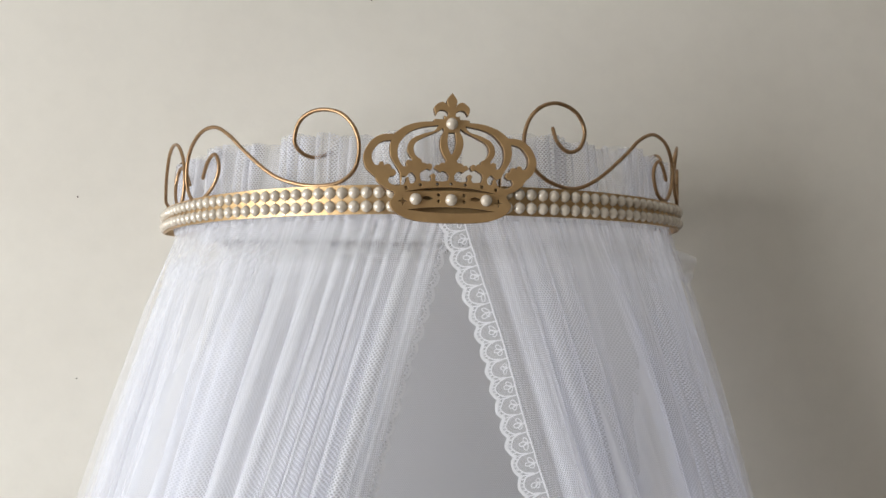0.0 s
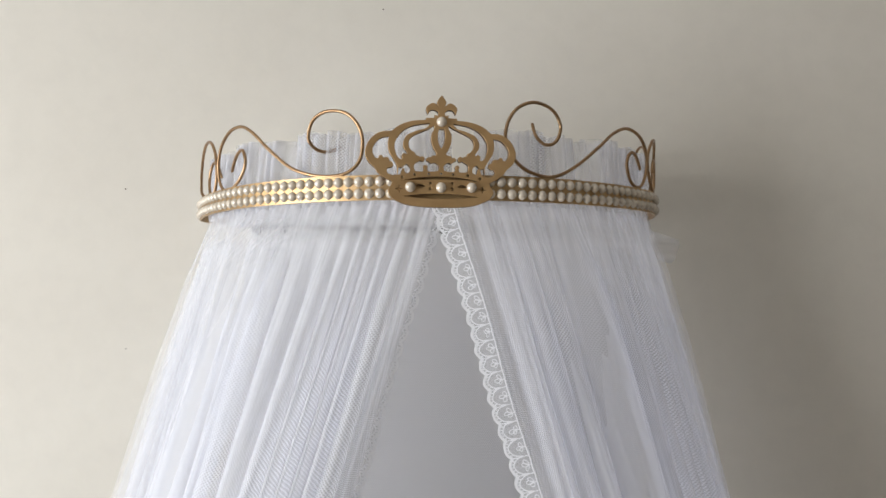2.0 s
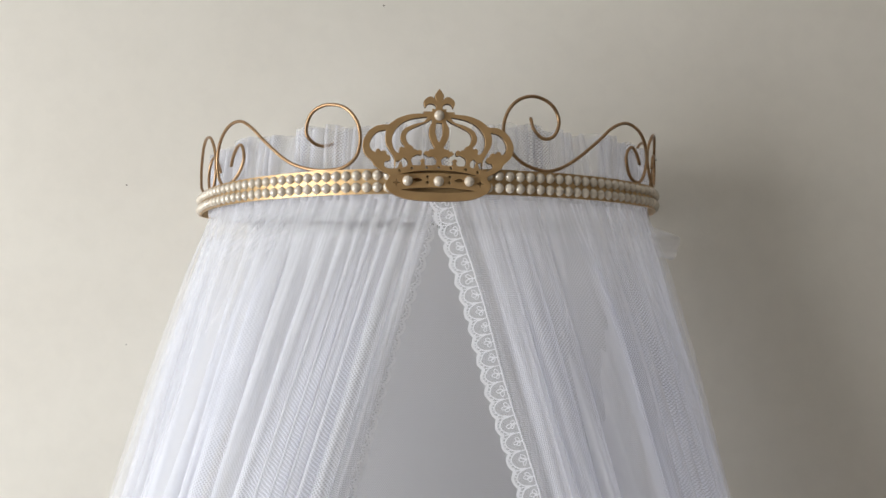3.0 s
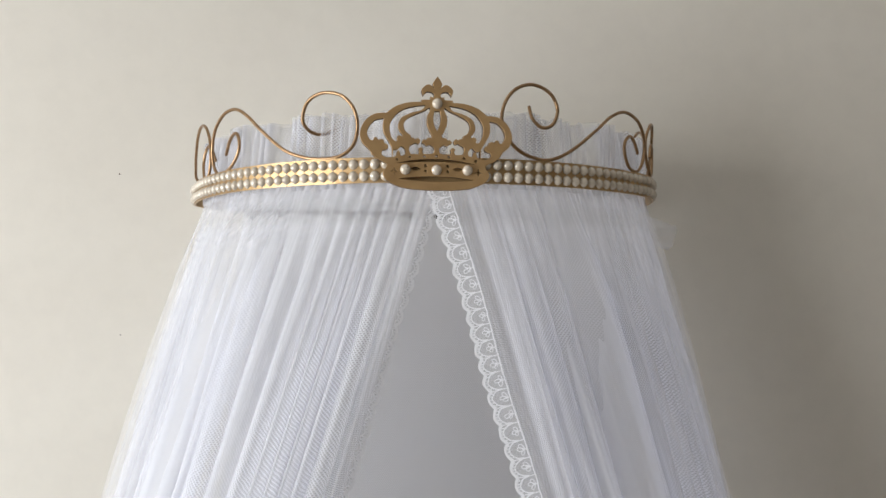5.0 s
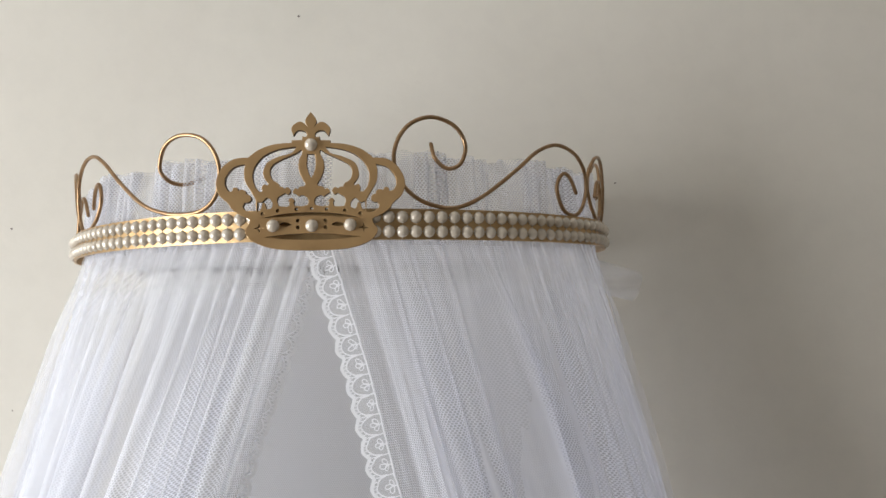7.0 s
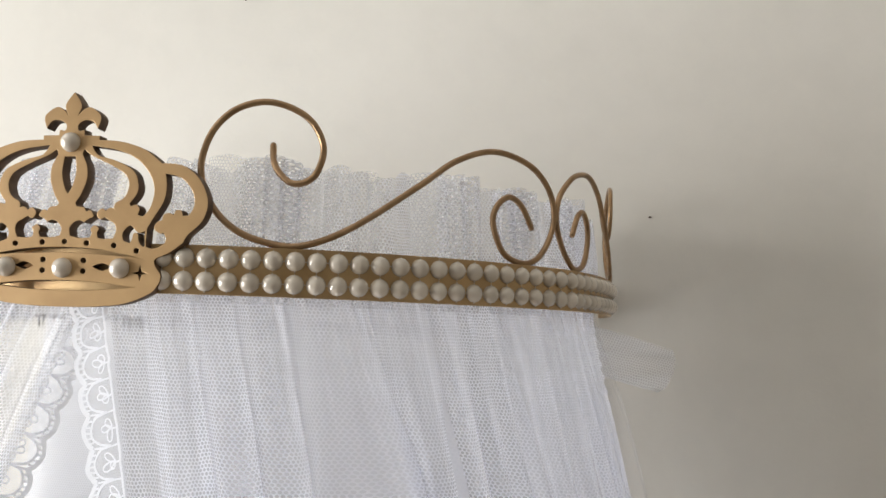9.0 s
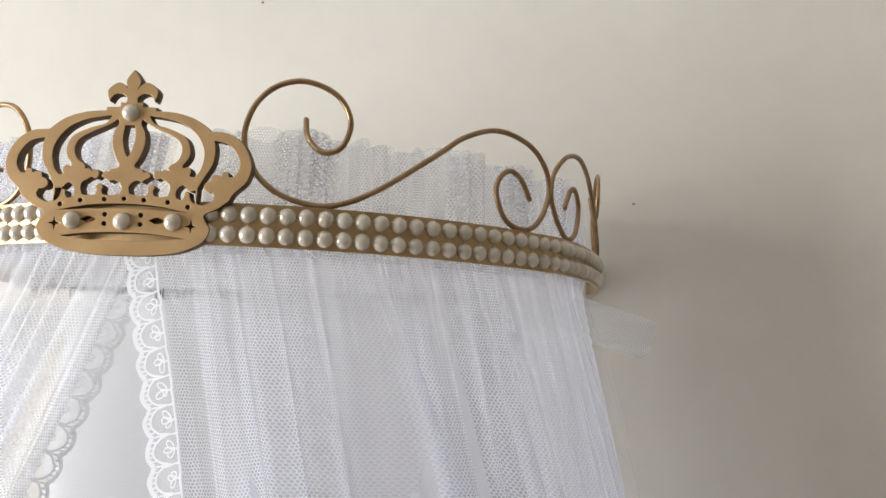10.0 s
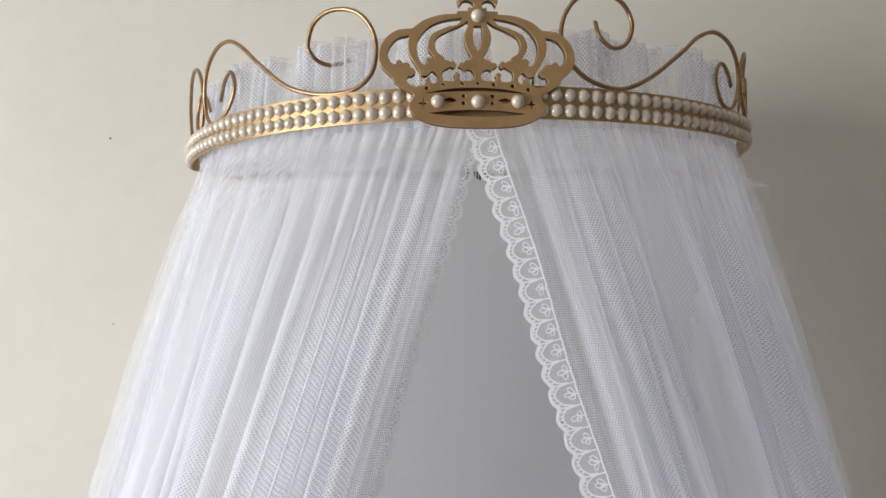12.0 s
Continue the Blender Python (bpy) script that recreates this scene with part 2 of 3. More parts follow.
def part(name, mesh, mat, parent=None, label=""):
    """Links a mesh or bmesh as one object under its thing, keeping its world place."""
    if isinstance(mesh, bmesh.types.BMesh):
        bm, mesh = mesh, bpy.data.meshes.new(name)
        bm.to_mesh(mesh)
        bm.free()
    if mat and not mesh.materials:
        mesh.materials.append(mat)
    ob = new(name, mesh)
    if parent:
        ob.parent = parent
        base, up = Matrix.Identity(4), parent
        while up:
            base = up.matrix_parent_inverse @ up.matrix_basis @ base
            up = up.parent
        ob.matrix_parent_inverse = base.inverted()
    return tagged(ob, label)


def box(bm, lo, hi, bevel=0.0):
    r = bmesh.ops.create_cube(bm, size=1)
    c, s = [(a + b) / 2 for a, b in zip(lo, hi)], [b - a for a, b in zip(lo, hi)]
    bmesh.ops.transform(bm, matrix=Matrix.LocRotScale(c, None, s), verts=r["verts"])
    if bevel:
        bmesh.ops.bevel(bm, geom=list({e for v in r["verts"] for e in v.link_edges}), offset=bevel, segments=2, affect="EDGES")
    return bm


def smooth(points, steps=8, closed=False):
    """A soft line through 2D or 3D points; a point whose last value is the string 'c' is a corner."""
    sharp = [q[-1] == "c" for q in points]
    pts = [np.array([v for v in q if v != "c"], float) for q in points]
    k, out = len(pts), []
    for i in range(k if closed else k - 1):
        a, b, p1, p2 = pts[(i - 1) % k], pts[(i + 2) % k], pts[i], pts[(i + 1) % k]
        if not closed:
            a, b = (pts[i] if i == 0 else a), (p2 if i == k - 2 else b)
        t1 = np.zeros_like(p1) if sharp[i] else (p2 - a) / 2
        t2 = np.zeros_like(p1) if sharp[(i + 1) % k] else (b - p1) / 2
        for j in range(steps):
            s = j / steps
            out.append((2 * s**3 - 3 * s**2 + 1) * p1 + (s**3 - 2 * s**2 + s) * t1 + (3 * s**2 - 2 * s**3) * p2 + (s**3 - s**2) * t2)
    if not closed:
        out.append(pts[-1])
    return out


def tube(path, radius, sides=10):
    """A round wire along a path, its ends closed."""
    bm, rings, k = bmesh.new(), [], len(path)
    side = None
    for i, q in enumerate(path):
        way = (Vector(path[min(i + 1, k - 1)]) - Vector(path[max(i - 1, 0)])).normalized()
        side = (side - way * side.dot(way)).normalized() if side else way.orthogonal().normalized()
        up = way.cross(side)
        r = radius if 0 < i < k - 1 else radius * 0.8
        rings.append([bm.verts.new(Vector(q) + r * (math.cos(a) * side + math.sin(a) * up)) for a in (2 * math.pi * j / sides for j in range(sides))])
    for a, b in zip(rings, rings[1:]):
        for j in range(sides):
            bm.faces.new((a[j], a[(j + 1) % sides], b[(j + 1) % sides], b[j])).smooth = True
    bm.faces.new(rings[0][::-1])
    bm.faces.new(rings[-1])
    return bm


def sheet(name, place, nu, nv, mat, parent, label=""):
    """Cloth: place(a, b), with a and b from 0 to 1, gives a point and its cloth coordinates in metres."""
    verts, uvs = [], []
    for j in range(nv + 1):
        for i in range(nu + 1):
            q, c = place(i / nu, j / nv)
            verts.append(q)
            uvs.append(c)
    w = nu + 1
    faces = [(j * w + i, j * w + i + 1, (j + 1) * w + i + 1, (j + 1) * w + i) for j in range(nv) for i in range(nu)]
    me = bpy.data.meshes.new(name)
    me.from_pydata(verts, [], faces)
    layer = me.uv_layers.new(name="cloth")
    loops = np.array(faces).ravel()
    layer.data.foreach_set("uv", np.array(uvs, np.float32)[loops].ravel())
    me.polygons.foreach_set("use_smooth", [True] * len(faces))
    return part(name, me, mat, parent, label)


# ---- room ----
T = 0.15


def slab(name, lo, hi, mat, label):
    return tagged(part(name, box(bmesh.new(), lo, hi), mat), label, kind="structure")


wall = slab("wall_north", (ROOM_L - T, WALL_Y, 0), (ROOM_R + T, WALL_Y + T, ROOM_H), M_wall, "cream painted plaster wall with faint patches and specks")
slab("wall_east", (ROOM_R, ROOM_B, 0), (ROOM_R + T, WALL_Y, ROOM_H), M_other, "unseen wall beside the canopy wall, toned to limit bounce light")
slab("wall_south", (ROOM_L - T, ROOM_B - T, 0), (ROOM_R + T, ROOM_B, ROOM_H), M_other, "unseen wall facing the canopy, toned to limit bounce light")
slab("floor", (ROOM_L - T, ROOM_B - T, -0.12), (ROOM_R + T, WALL_Y + T, 0), M_floor, "brown wooden floor of the room")
slab("ceiling", (ROOM_L - T, ROOM_B - T, ROOM_H), (ROOM_R + T, WALL_Y + T, ROOM_H + 0.12), M_white, "plain white painted ceiling")
bm = bmesh.new()
box(bm, (ROOM_L - T, ROOM_B, 0), (ROOM_L, WALL_Y, WIN_Z0))
box(bm, (ROOM_L - T, ROOM_B, WIN_Z1), (ROOM_L, WALL_Y, ROOM_H))
box(bm, (ROOM_L - T, ROOM_B, WIN_Z0), (ROOM_L, WIN_Y0, WIN_Z1))
box(bm, (ROOM_L - T, WIN_Y1, WIN_Z0), (ROOM_L, WALL_Y, WIN_Z1))
tagged(part("wall_west", bm, M_other), "unseen wall with a window opening, toned to limit bounce light", kind="structure")
window = tagged(new("window_1"), "white framed window that lets in daylight", "window", kind="structure")
window.location = (ROOM_L, (WIN_Y0 + WIN_Y1) / 2, WIN_Z0)
xw = ROOM_L - 0.11
for lo, hi in (((WIN_Y0, WIN_Z0), (WIN_Y1, WIN_Z0 + 0.05)), ((WIN_Y0, WIN_Z1 - 0.05), (WIN_Y1, WIN_Z1)),
               ((WIN_Y0, WIN_Z0 + 0.05), (WIN_Y0 + 0.05, WIN_Z1 - 0.05)), ((WIN_Y1 - 0.05, WIN_Z0 + 0.05), (WIN_Y1, WIN_Z1 - 0.05))):
    part("window_frame", box(bmesh.new(), (xw - 0.03, *lo), (xw + 0.02, *hi)), M_frame, window)
part("window_sill", box(bmesh.new(), (ROOM_L + 0.002, WIN_Y0 - 0.04, WIN_Z0 - 0.035), (ROOM_L + 0.06, WIN_Y1 + 0.04, WIN_Z0 - 0.003), 0.004), M_frame, window)


def speck(x, z, size, seed):
    """A small dark knock in the paint: a flat, uneven blob."""
    rnd, bm = random.Random(seed), bmesh.new()
    rim = [bm.verts.new((x + size * rnd.uniform(0.7, 1.3) * math.cos(a), WALL_Y - 0.0004, z + size * rnd.uniform(0.5, 1.0) * math.sin(a))) for a in (math.tau * i / 9 for i in range(9))]
    bm.faces.new(rim[::-1])
    bmesh.ops.extrude_face_region(bm, geom=bm.faces[:])
    bmesh.ops.translate(bm, vec=(0, -0.0004, 0), verts=bm.verts[:9])
    part("paint_speck", bm, M_speck, wall)


for i, (x, z, size) in enumerate(((0.2840, 2.0696, 0.0011), (-0.0713, 2.2694, 0.0013), (-0.4001, 2.0312, 0.0011), (-0.3952, 1.8268, 0.0009))):
    speck(x, z, size, i)


# ---- ring of the canopy ----
RING, BAND_T, BAND_LO, BAND_HI = 0.28, 0.0022, 1.9895, 2.0125
ROLL = 0.016            # the ring hangs a little lower on one side
YC = 0.033              # the middle of the half circle
BEND = (0.95, 0.050, 1.32, 0.12)   # where its ends straighten and turn in


def ring(s, z, r=RING):
    """A point on the half ring: s metres from its front along the band, to the right."""
    a = s / RING
    turn = max(0.0, a - BEND[0]) * BEND[1] - max(0.0, -a - BEND[2]) * BEND[3] + 0.012 * min(max(0.0, -a - 0.55), 0.7)
    x = r * math.sin(a) - turn
    return Vector((x, YC - r * math.cos(a), z + ROLL * min(x, 0) * (1 - math.cos(a)) * 1.6))


END = RING * (math.pi / 2 + 0.035)
tiara = empty("canopy_crown", (0, WALL_Y, 2.0), "gold half-round canopy crown with pearl rows and wire scrolls", "canopy crown")

bm, rows_ = bmesh.new(), []
K = 120
for i in range(K + 1):
    s = -END + 2 * END * i / K
    rows_.append([bm.verts.new(ring(s, z, r)) for r, z in ((RING, BAND_LO), (RING, BAND_HI), (RING - BAND_T, BAND_HI), (RING - BAND_T, BAND_LO))])
for a, b in zip(rows_, rows_[1:]):
    for j in range(4):
        f = bm.faces.new((a[j], b[j], b[(j + 1) % 4], a[(j + 1) % 4]))
        f.smooth = j in (0, 2)
bm.faces.new(rows_[0])
bm.faces.new(rows_[-1][::-1])
bmesh.ops.recalc_face_normals(bm, faces=bm.faces[:])
bm.edges.ensure_lookup_table()
for e in bm.edges:
    e.smooth = not (len(e.link_faces) == 2 and e.link_faces[0].normal.dot(e.link_faces[1].normal) < 0.5)
part("band", bm, M_gold, tiara, "satin gold metal band")


def wire(points, inward, outer_end=0.0, tip=0.0, far_tip=0.0):
    """A scroll of wire that stands on the band; its curled ends lean in behind the tulle by inward and outer_end metres. tip, far_tip: how far the tops of its two curls lean out."""
    path, line = [], smooth(points, 7)
    for i, (s, z) in enumerate(line):
        lean = inward * max(0.0, 1 - i / (len(line) * 0.13)) ** 1.3 + outer_end * max(0.0, 1 - (len(line) - 1 - i) / (len(line) * 0.24))
        near = min(1.0, max(0.0, (200 - abs(s)) / 70))
        lean -= (tip * near + far_tip * (1 - near)) * max(0.0, z - 13) / 60
        path.append(ring(s / 1000, 2.0 + z / 1000, RING - 0.0012 - lean))
    part("wire_scroll", tube(path, 0.00165), M_wire, tiara, "bent gold wire scroll")


RIGHT = ((92, 65), (94, 53), (103, 44.5), (113, 48), (117, 61), (112, 73), (102, 80), (88, 82.5), (74, 77.5), (64, 66), (60, 50), (64, 35), (74, 23), (88, 16), (108, 14), (132, 24), (166, 48),
         (186, 63), (209, 71), (234, 67), (249, 55), (253, 40), (248, 26), (239, 16), (228, 13.5), (216, 18), (209, 32), (211, 42), (219, 48), (228, 44), (236, 32))
LEFT = ((109, 45), (113, 40.5), (118, 38), (124, 41), (128, 51), (122, 66), (107, 73), (88, 70), (76, 58), (72, 42), (76, 25), (89, 15), (108, 13), (129, 16), (152, 25),
        (177, 45), (198, 63), (222, 72), (246, 70), (264, 57), (272, 38), (269, 20), (258, 10), (246, 11), (231, 20), (222, 33), (226, 45), (236, 50), (248, 44), (259, 31))
wire(RIGHT, 0.011)
# the near scroll on this side is bent a little forward and closer to the middle
NEAR = [(s - (5 + 8 * max(0, z - 13) / 58) * min(1.0, max(0.0, (s - 190) / 45)), z - 1.5 * max(0, z - 40) / 30 * (s > 170)) for s, z in LEFT]
wire([(-s, z) for s, z in NEAR], 0.030, 0.009, 0.0042, 0.006)
wire([(255 + (253 - s) * 0.92, z) for s, z in RIGHT], 0.006)
wire([(-274 - (272 - s) * 0.80, z - 2) for s, z in LEFT], 0.030, 0.009)


def dome(radius, height, sides=16, rings=5, linked=True):
    """A half pearl on its flat back, facing -y, with the tiny moulded link of the strip."""
    bm, loops = bmesh.new(), []
    for j in range(rings):
        a = math.pi / 2 * j / rings
        loops.append([bm.verts.new((radius * math.cos(a) * math.cos(b), -height * math.sin(a), radius * math.cos(a) * math.sin(b))) for b in (math.tau * i / sides for i in range(sides))])
    top = bm.verts.new((0, -height, 0))
    for a, b in zip(loops, loops[1:]):
        for i in range(sides):
            bm.faces.new((a[i], a[(i + 1) % sides], b[(i + 1) % sides], b[i])).smooth = True
    for i in range(sides):
        bm.faces.new((loops[-1][i], loops[-1][(i + 1) % sides], top)).smooth = True
    if linked:
        box(bm, (-0.0002, -0.0006, -radius - 0.0005), (0.0002, 0, radius + 0.0005))
        box(bm, (-radius - 0.0005, -0.0006, -0.0002), (radius + 0.0005, 0, 0.0002))
    me = bpy.data.meshes.new("pearl")
    bm.to_mesh(me)
    bm.free()
    me.materials.append(M_pearl)
    return me


PEARL = dome(0.0047, 0.0041)
PITCH = 0.01012
count = int((END - 0.006) / PITCH)
for k in range(-count, count + 1):
    s = (k + 0.5) * PITCH
    if abs(s) < 0.036:
        continue
    for z in (2.0064, 1.9956):
        ob = part("pearl", PEARL, None, tiara)
        spot = ring(s, z, RING + 0.0001)
        ob.matrix_basis = Matrix.Translation(spot) @ Matrix.Rotation(s / RING, 4, "Z") @ Matrix.Rotation(random.uniform(-0.05, 0.05), 4, "X")


# ---- cut-out crown ----
UNIT = 1 / 6060         # metres a drawing unit
OUTLINE = ((0, 500, "c"), (23, 465), (13, 432), (30, 450), (53, 457), (83, 432), (76, 400, "c"), (61, 420), (36, 422), (17, 408), (20, 390), (36, 392, "c"), (37, 376, "c"),
           (83, 375, "c"), (83, 363, "c"), (153, 358), (223, 335), (272, 298, "c"), (333, 292), (383, 255), (410, 195), (398, 140), (358, 100), (346, 78, "c"), (308, 50),
           (268, 30), (270, 8), (286, -16), (279, -42), (253, -68), (183, -95), (93, -105), (0, -107))
HOLES = (
    ((283, 272, "c"), (333, 260), (368, 220), (374, 180), (358, 152, "c"), (340, 150, "c"), (336, 165), (322, 166), (316, 152, "c"), (300, 158), (286, 152), (284, 138, "c"), (268, 132), (262, 116), (276, 104), (290, 104, "c"), (298, 88, "c"), (292, 72), (264, 58), (240, 62, "c"), (234, 98), (247, 130), (262, 155), (284, 195), (289, 238)),
    ((61, 350, "c"), (143, 337), (203, 310), (243, 265), (256, 220), (246, 172), (226, 148, "c"), (210, 152), (214, 168), (204, 180), (188, 176), (184, 186, "c"), (203, 212), (206, 240), (188, 278), (133, 305), (83, 320)),
    ((42, 338, "c"), (68, 320), (123, 295), (166, 270), (181, 240), (174, 208), (158, 192, "c"), (146, 186), (140, 174), (146, 166, "c"), (128, 170), (116, 160, "c"), (104, 168), (92, 155), (100, 140), (114, 146, "c"), (128, 138)),
    ((240, 112, "c"), (216, 104), (192, 124), (170, 104), (172, 80), (192, 72, "c"), (199, 84), (203, 100), (213, 98), (216, 82), (222, 70, "c"), (236, 64)),
)
# the same opening goes on round the post between two flowers and up the middle one
HOLE_MORE = ((146, 126), (151, 106), (143, 84, "c"), (112, 82), (97, 85, "c"), (93, 102), (98, 112), (86, 120), (76, 110), (80, 100), (74, 85, "c"), (40, 84), (15, 90, "c"), (11, 112), (24, 130), (42, 136), (54, 130, "c"),
             (66, 140), (80, 148), (70, 162), (58, 158, "c"), (50, 170), (32, 172, "c"), (24, 184), (38, 208), (53, 250), (51, 290), (36, 322))


def disc(x, y, rx, ry=None, k=14):
    return [(x + rx * math.cos(math.tau * i / k), y + (ry or rx) * math.sin(math.tau * i / k)) for i in range(k)]


loops = []
half = smooth(OUTLINE, 6)
loops.append([tuple(q) for q in half] + [(-q[0], q[1]) for q in half[-2:0:-1]])
for h in HOLES[:2] + (HOLES[2] + HOLE_MORE,) + HOLES[3:]:
    line = [tuple(q) for q in smooth(h, 5, True)]
    loops += [line, [(-x, y) for x, y in line]]
loops.append([tuple(q) for q in smooth(((17, 318, "c"), (22, 270), (12, 228), (0, 208, "c"), (-12, 228), (-22, 270), (-17, 318, "c")), 6, True)])
loops.append([tuple(q) for q in smooth(((238, 30, "c"), (120, 53), (0, 60), (-120, 53), (-238, 30, "c"), (-120, 38), (0, 42), (120, 38)), 8, True)])
loops.append([tuple(q) for q in smooth(((216, -50, "c"), (110, -37), (0, -33), (-110, -37), (-216, -50, "c"), (-110, -61), (0, -64), (110, -61)), 8, True)])
for side in (-1, 1):
    loops += [disc(side * x, y, 9.5) for x, y in ((213, 52), (146, 66), (66, 71), (60, 22), (60, -8))]
    loops.append([tuple(q) for q in smooth(((side * 146, 5, "c"), (side * 115, 17), (side * 84, 5, "c"), (side * 115, -7)), 5, True)])
    loops.append([(side * 227 + (29 if i % 2 == 0 else 8) * math.cos(math.tau * i / 8), -10 + (29 if i % 2 == 0 else 8) * math.sin(math.tau * i / 8)) for i in range(8)])
loops.append(disc(0, 74, 9))

BOARD = 0.0064
LEAN_OUT = 1.5          # degrees by which the crown tips forward
cu = bpy.data.curves.new("cut_out", "CURVE")
cu.dimensions, cu.fill_mode, cu.extrude, cu.bevel_depth, cu.bevel_resolution = "2D", "BOTH", BOARD / 2 - 0.0003, 0.0003, 1
for line in loops:
    sp = cu.splines.new("POLY")
    sp.points.add(len(line) - 1)
    sp.points.foreach_set("co", [v for x, y in line for v in (x * UNIT, y * UNIT, 0, 1)])
    sp.use_cyclic_u = True
draft = new("cut_out", cu)
me = bpy.data.meshes.new_from_object(draft.evaluated_get(bpy.context.evaluated_depsgraph_get()))
bpy.data.objects.remove(draft)
me.transform(Matrix.Translation((0, -0.2495, 2.0)) @ Matrix.Rotation(radians(6), 4, "Z") @ Matrix.Rotation(radians(LEAN_OUT), 4, "X") @ Matrix.Rotation(radians(90), 4, "X"))
me.materials.clear()
me.materials.append(M_board)
me.materials.append(M_edge)
for f in me.polygons:
    f.material_index = 1 if abs(f.normal.y) < 0.35 else 0
board = part("cut_out_crown", me, M_board, tiara, "gold painted cut-out wooden crown")
GEM = dome(0.0047, 0.0042, 20, 6, False)
for x, y in ((-168, 0), (0, 0), (168, 2), (0, 357)):
    ob = part("pearl", GEM, None, board)
    ob.matrix_basis = Matrix.Translation((0, -0.2495, 2.0)) @ Matrix.Rotation(radians(6), 4, "Z") @ Matrix.Rotation(radians(LEAN_OUT), 4, "X") @ Matrix.Translation((x * UNIT, -BOARD / 2 - 0.0002, y * UNIT))


# ---- tulle ----
drape = empty("tulle_canopy", (0, WALL_Y, 1.97), "sheer white tulle canopy with lace edges hanging from the gold crown", "bed canopy")


def waves(s, seed, low, high):
    """Soft uneven folds: a slow and a quick one, each about -1 to 1."""
    ph = seed * 1.7
    slow = math.cos(math.tau * (s * low + 0.35 * math.sin(s * 23 + ph) + ph)) * 0.7 + 0.5 * math.cos(math.tau * (s * low * 0.43 + ph * 2.1))
    quick = math.cos(math.tau * (s * high + 0.5 * math.sin(s * 61 + ph))) * 0.6 + 0.5 * math.cos(math.tau * (s * high * 1.7 + 0.4 * math.sin(s * 37 + ph * 3)))
    return slow, quick


HANG, FOOT = 1.992, 0.12
SWAY = {-1: (0.29, 0.20, 0.17), 1: (0.292, 0.16, 0.12)}


def ease(x):
    x = min(1.0, max(0.0, x))
    return x * x * (3 - 2 * x)


def fall(side, w, d, layer, start=0.0):
    """A point of a panel: w metres along the ring from the opening, d metres below the band. Lower down the cloth lies in overlapping folds."""
    ph = layer * 3.7 + side * 1.3
    _, quick = waves(w, ph, 27, 70)

    def turning(v):
        return math.tau * (v / (0.023 + 0.020 * layer) + 0.75 * math.sin(v * 21 + ph) + 0.38 * math.sin(v * 49 + ph * 2) + 0.8 * d * math.sin(v * 17 + ph) + layer * 0.4)

    turn = turning(w)
    rate = max(60.0, (turning(w + 1e-4) - turning(w - 1e-4)) / 2e-4)
    over = (0.45 + 1.55 * ease(d / 0.13)) * max(0.08, 0.55 + 0.6 * math.sin(w * 33 + ph * 3) + 0.35 * math.sin(w * 97 + ph)) * (1 - 0.3 * layer)
    over *= ease((w - start - 0.008) / 0.02) * ease((END - 0.02 - w) / 0.08)
    s = w + over / rate * math.sin(turn)
    out = (0.0016 + 0.0062 * ease(d / 0.2)) * ease((w - start) / 0.02) * math.cos(turn) + (0.0012 * math.exp(-d / 0.04) + 0.0005) * quick
    out += 0.010 * ease(d / 0.4) * math.sin(w * 24 + ph + 2.5 * d)
    front, sides, flare = SWAY[side]
    a = s / RING
    easy = d if d < 0.5 else 0.5 + 0.35 * (d - 0.5)
    r = (0.2665, 0.2615, 0.2690 + 0.007 * ease(d / 0.08))[layer] - 0.018 * ease((w - 0.34) / 0.07) * math.exp(-d / 0.05)
    base = ring(side * s, HANG - d, r + out)
    c = math.cos(min(a, 1.5))
    base.x += side * easy * (front * c + (sides + (0.02 if layer == 2 else 0)) * (1 - c))
    base.y = min(base.y - flare * easy * c ** 1.5, WALL_Y - 0.003)
    return base


def panel(side, layer, start):
    def place(a, b):
        d = (HANG - FOOT) * (0.25 * b + 0.75 * b * b)
        last = END - 0.012 - (0.04 if layer == 1 else 0) - (0.11 if side < 0 else 0.05) * math.exp(-(d / 0.045) ** 2)
        w = start + (last - start) * a
        return fall(side, w, d, layer, start), (w * 1.3 + 3 * layer, d + side)
    sheet("panel", place, 460, 80, ((M_tulle, M_inner, M_outer) if side < 0 else (M_tulle_bright, M_inner_bright, M_outer))[layer], drape)


EDGE = {-1: 0.013, 1: 0.011}
for side in (-1, 1):
    for layer in (0, 1):
        panel(side, layer, EDGE[side] + 0.016 * layer - (0.014 if side < 0 and layer == 0 else 0))
    panel(side, 2, 0.22)


def ruffle(lo, hi, layer):
    def place(a, b):
        w = lo + (hi - lo) * a
        slow, quick = waves(w, 9 + layer * 2.3, 22, 60)
        turn = math.tau * (w / (0.0145 + 0.006 * layer) + 0.5 * math.sin(w * 57 + layer) + 0.3 * math.sin(w * 131))
        s = w + (0.0022 + 0.0012 * layer) * (0.6 + 0.6 * b) * math.sin(turn) * (1 + 0.5 * math.sin(w * 83))
        h = (0.070 + 0.0025 * slow + 0.0005 * quick + 0.0022 * noise.noise((w * 70, layer, 0))) * b
        r = 0.2685 - 0.004 * layer + 0.004 * b * slow + (0.0018 + 0.0042 * b) * math.cos(turn) - 0.008 * b * b + 0.024 * b * ease((-w - 0.36) / 0.06)
        return ring(s, 1.986 + 0.022 * ease((abs(w) - 0.345) / 0.04) * (1 - b) + h, r), (w * 1.5 + layer, h)
    sheet("ruffle", place, int(1900 * (hi - lo)), 8, M_ruffle if layer == 0 else M_frill_lining, drape)


for layer in (0, 1):
    ruffle(-END + 0.012, 0.008, layer)
    ruffle(0.036, END - 0.012, layer)


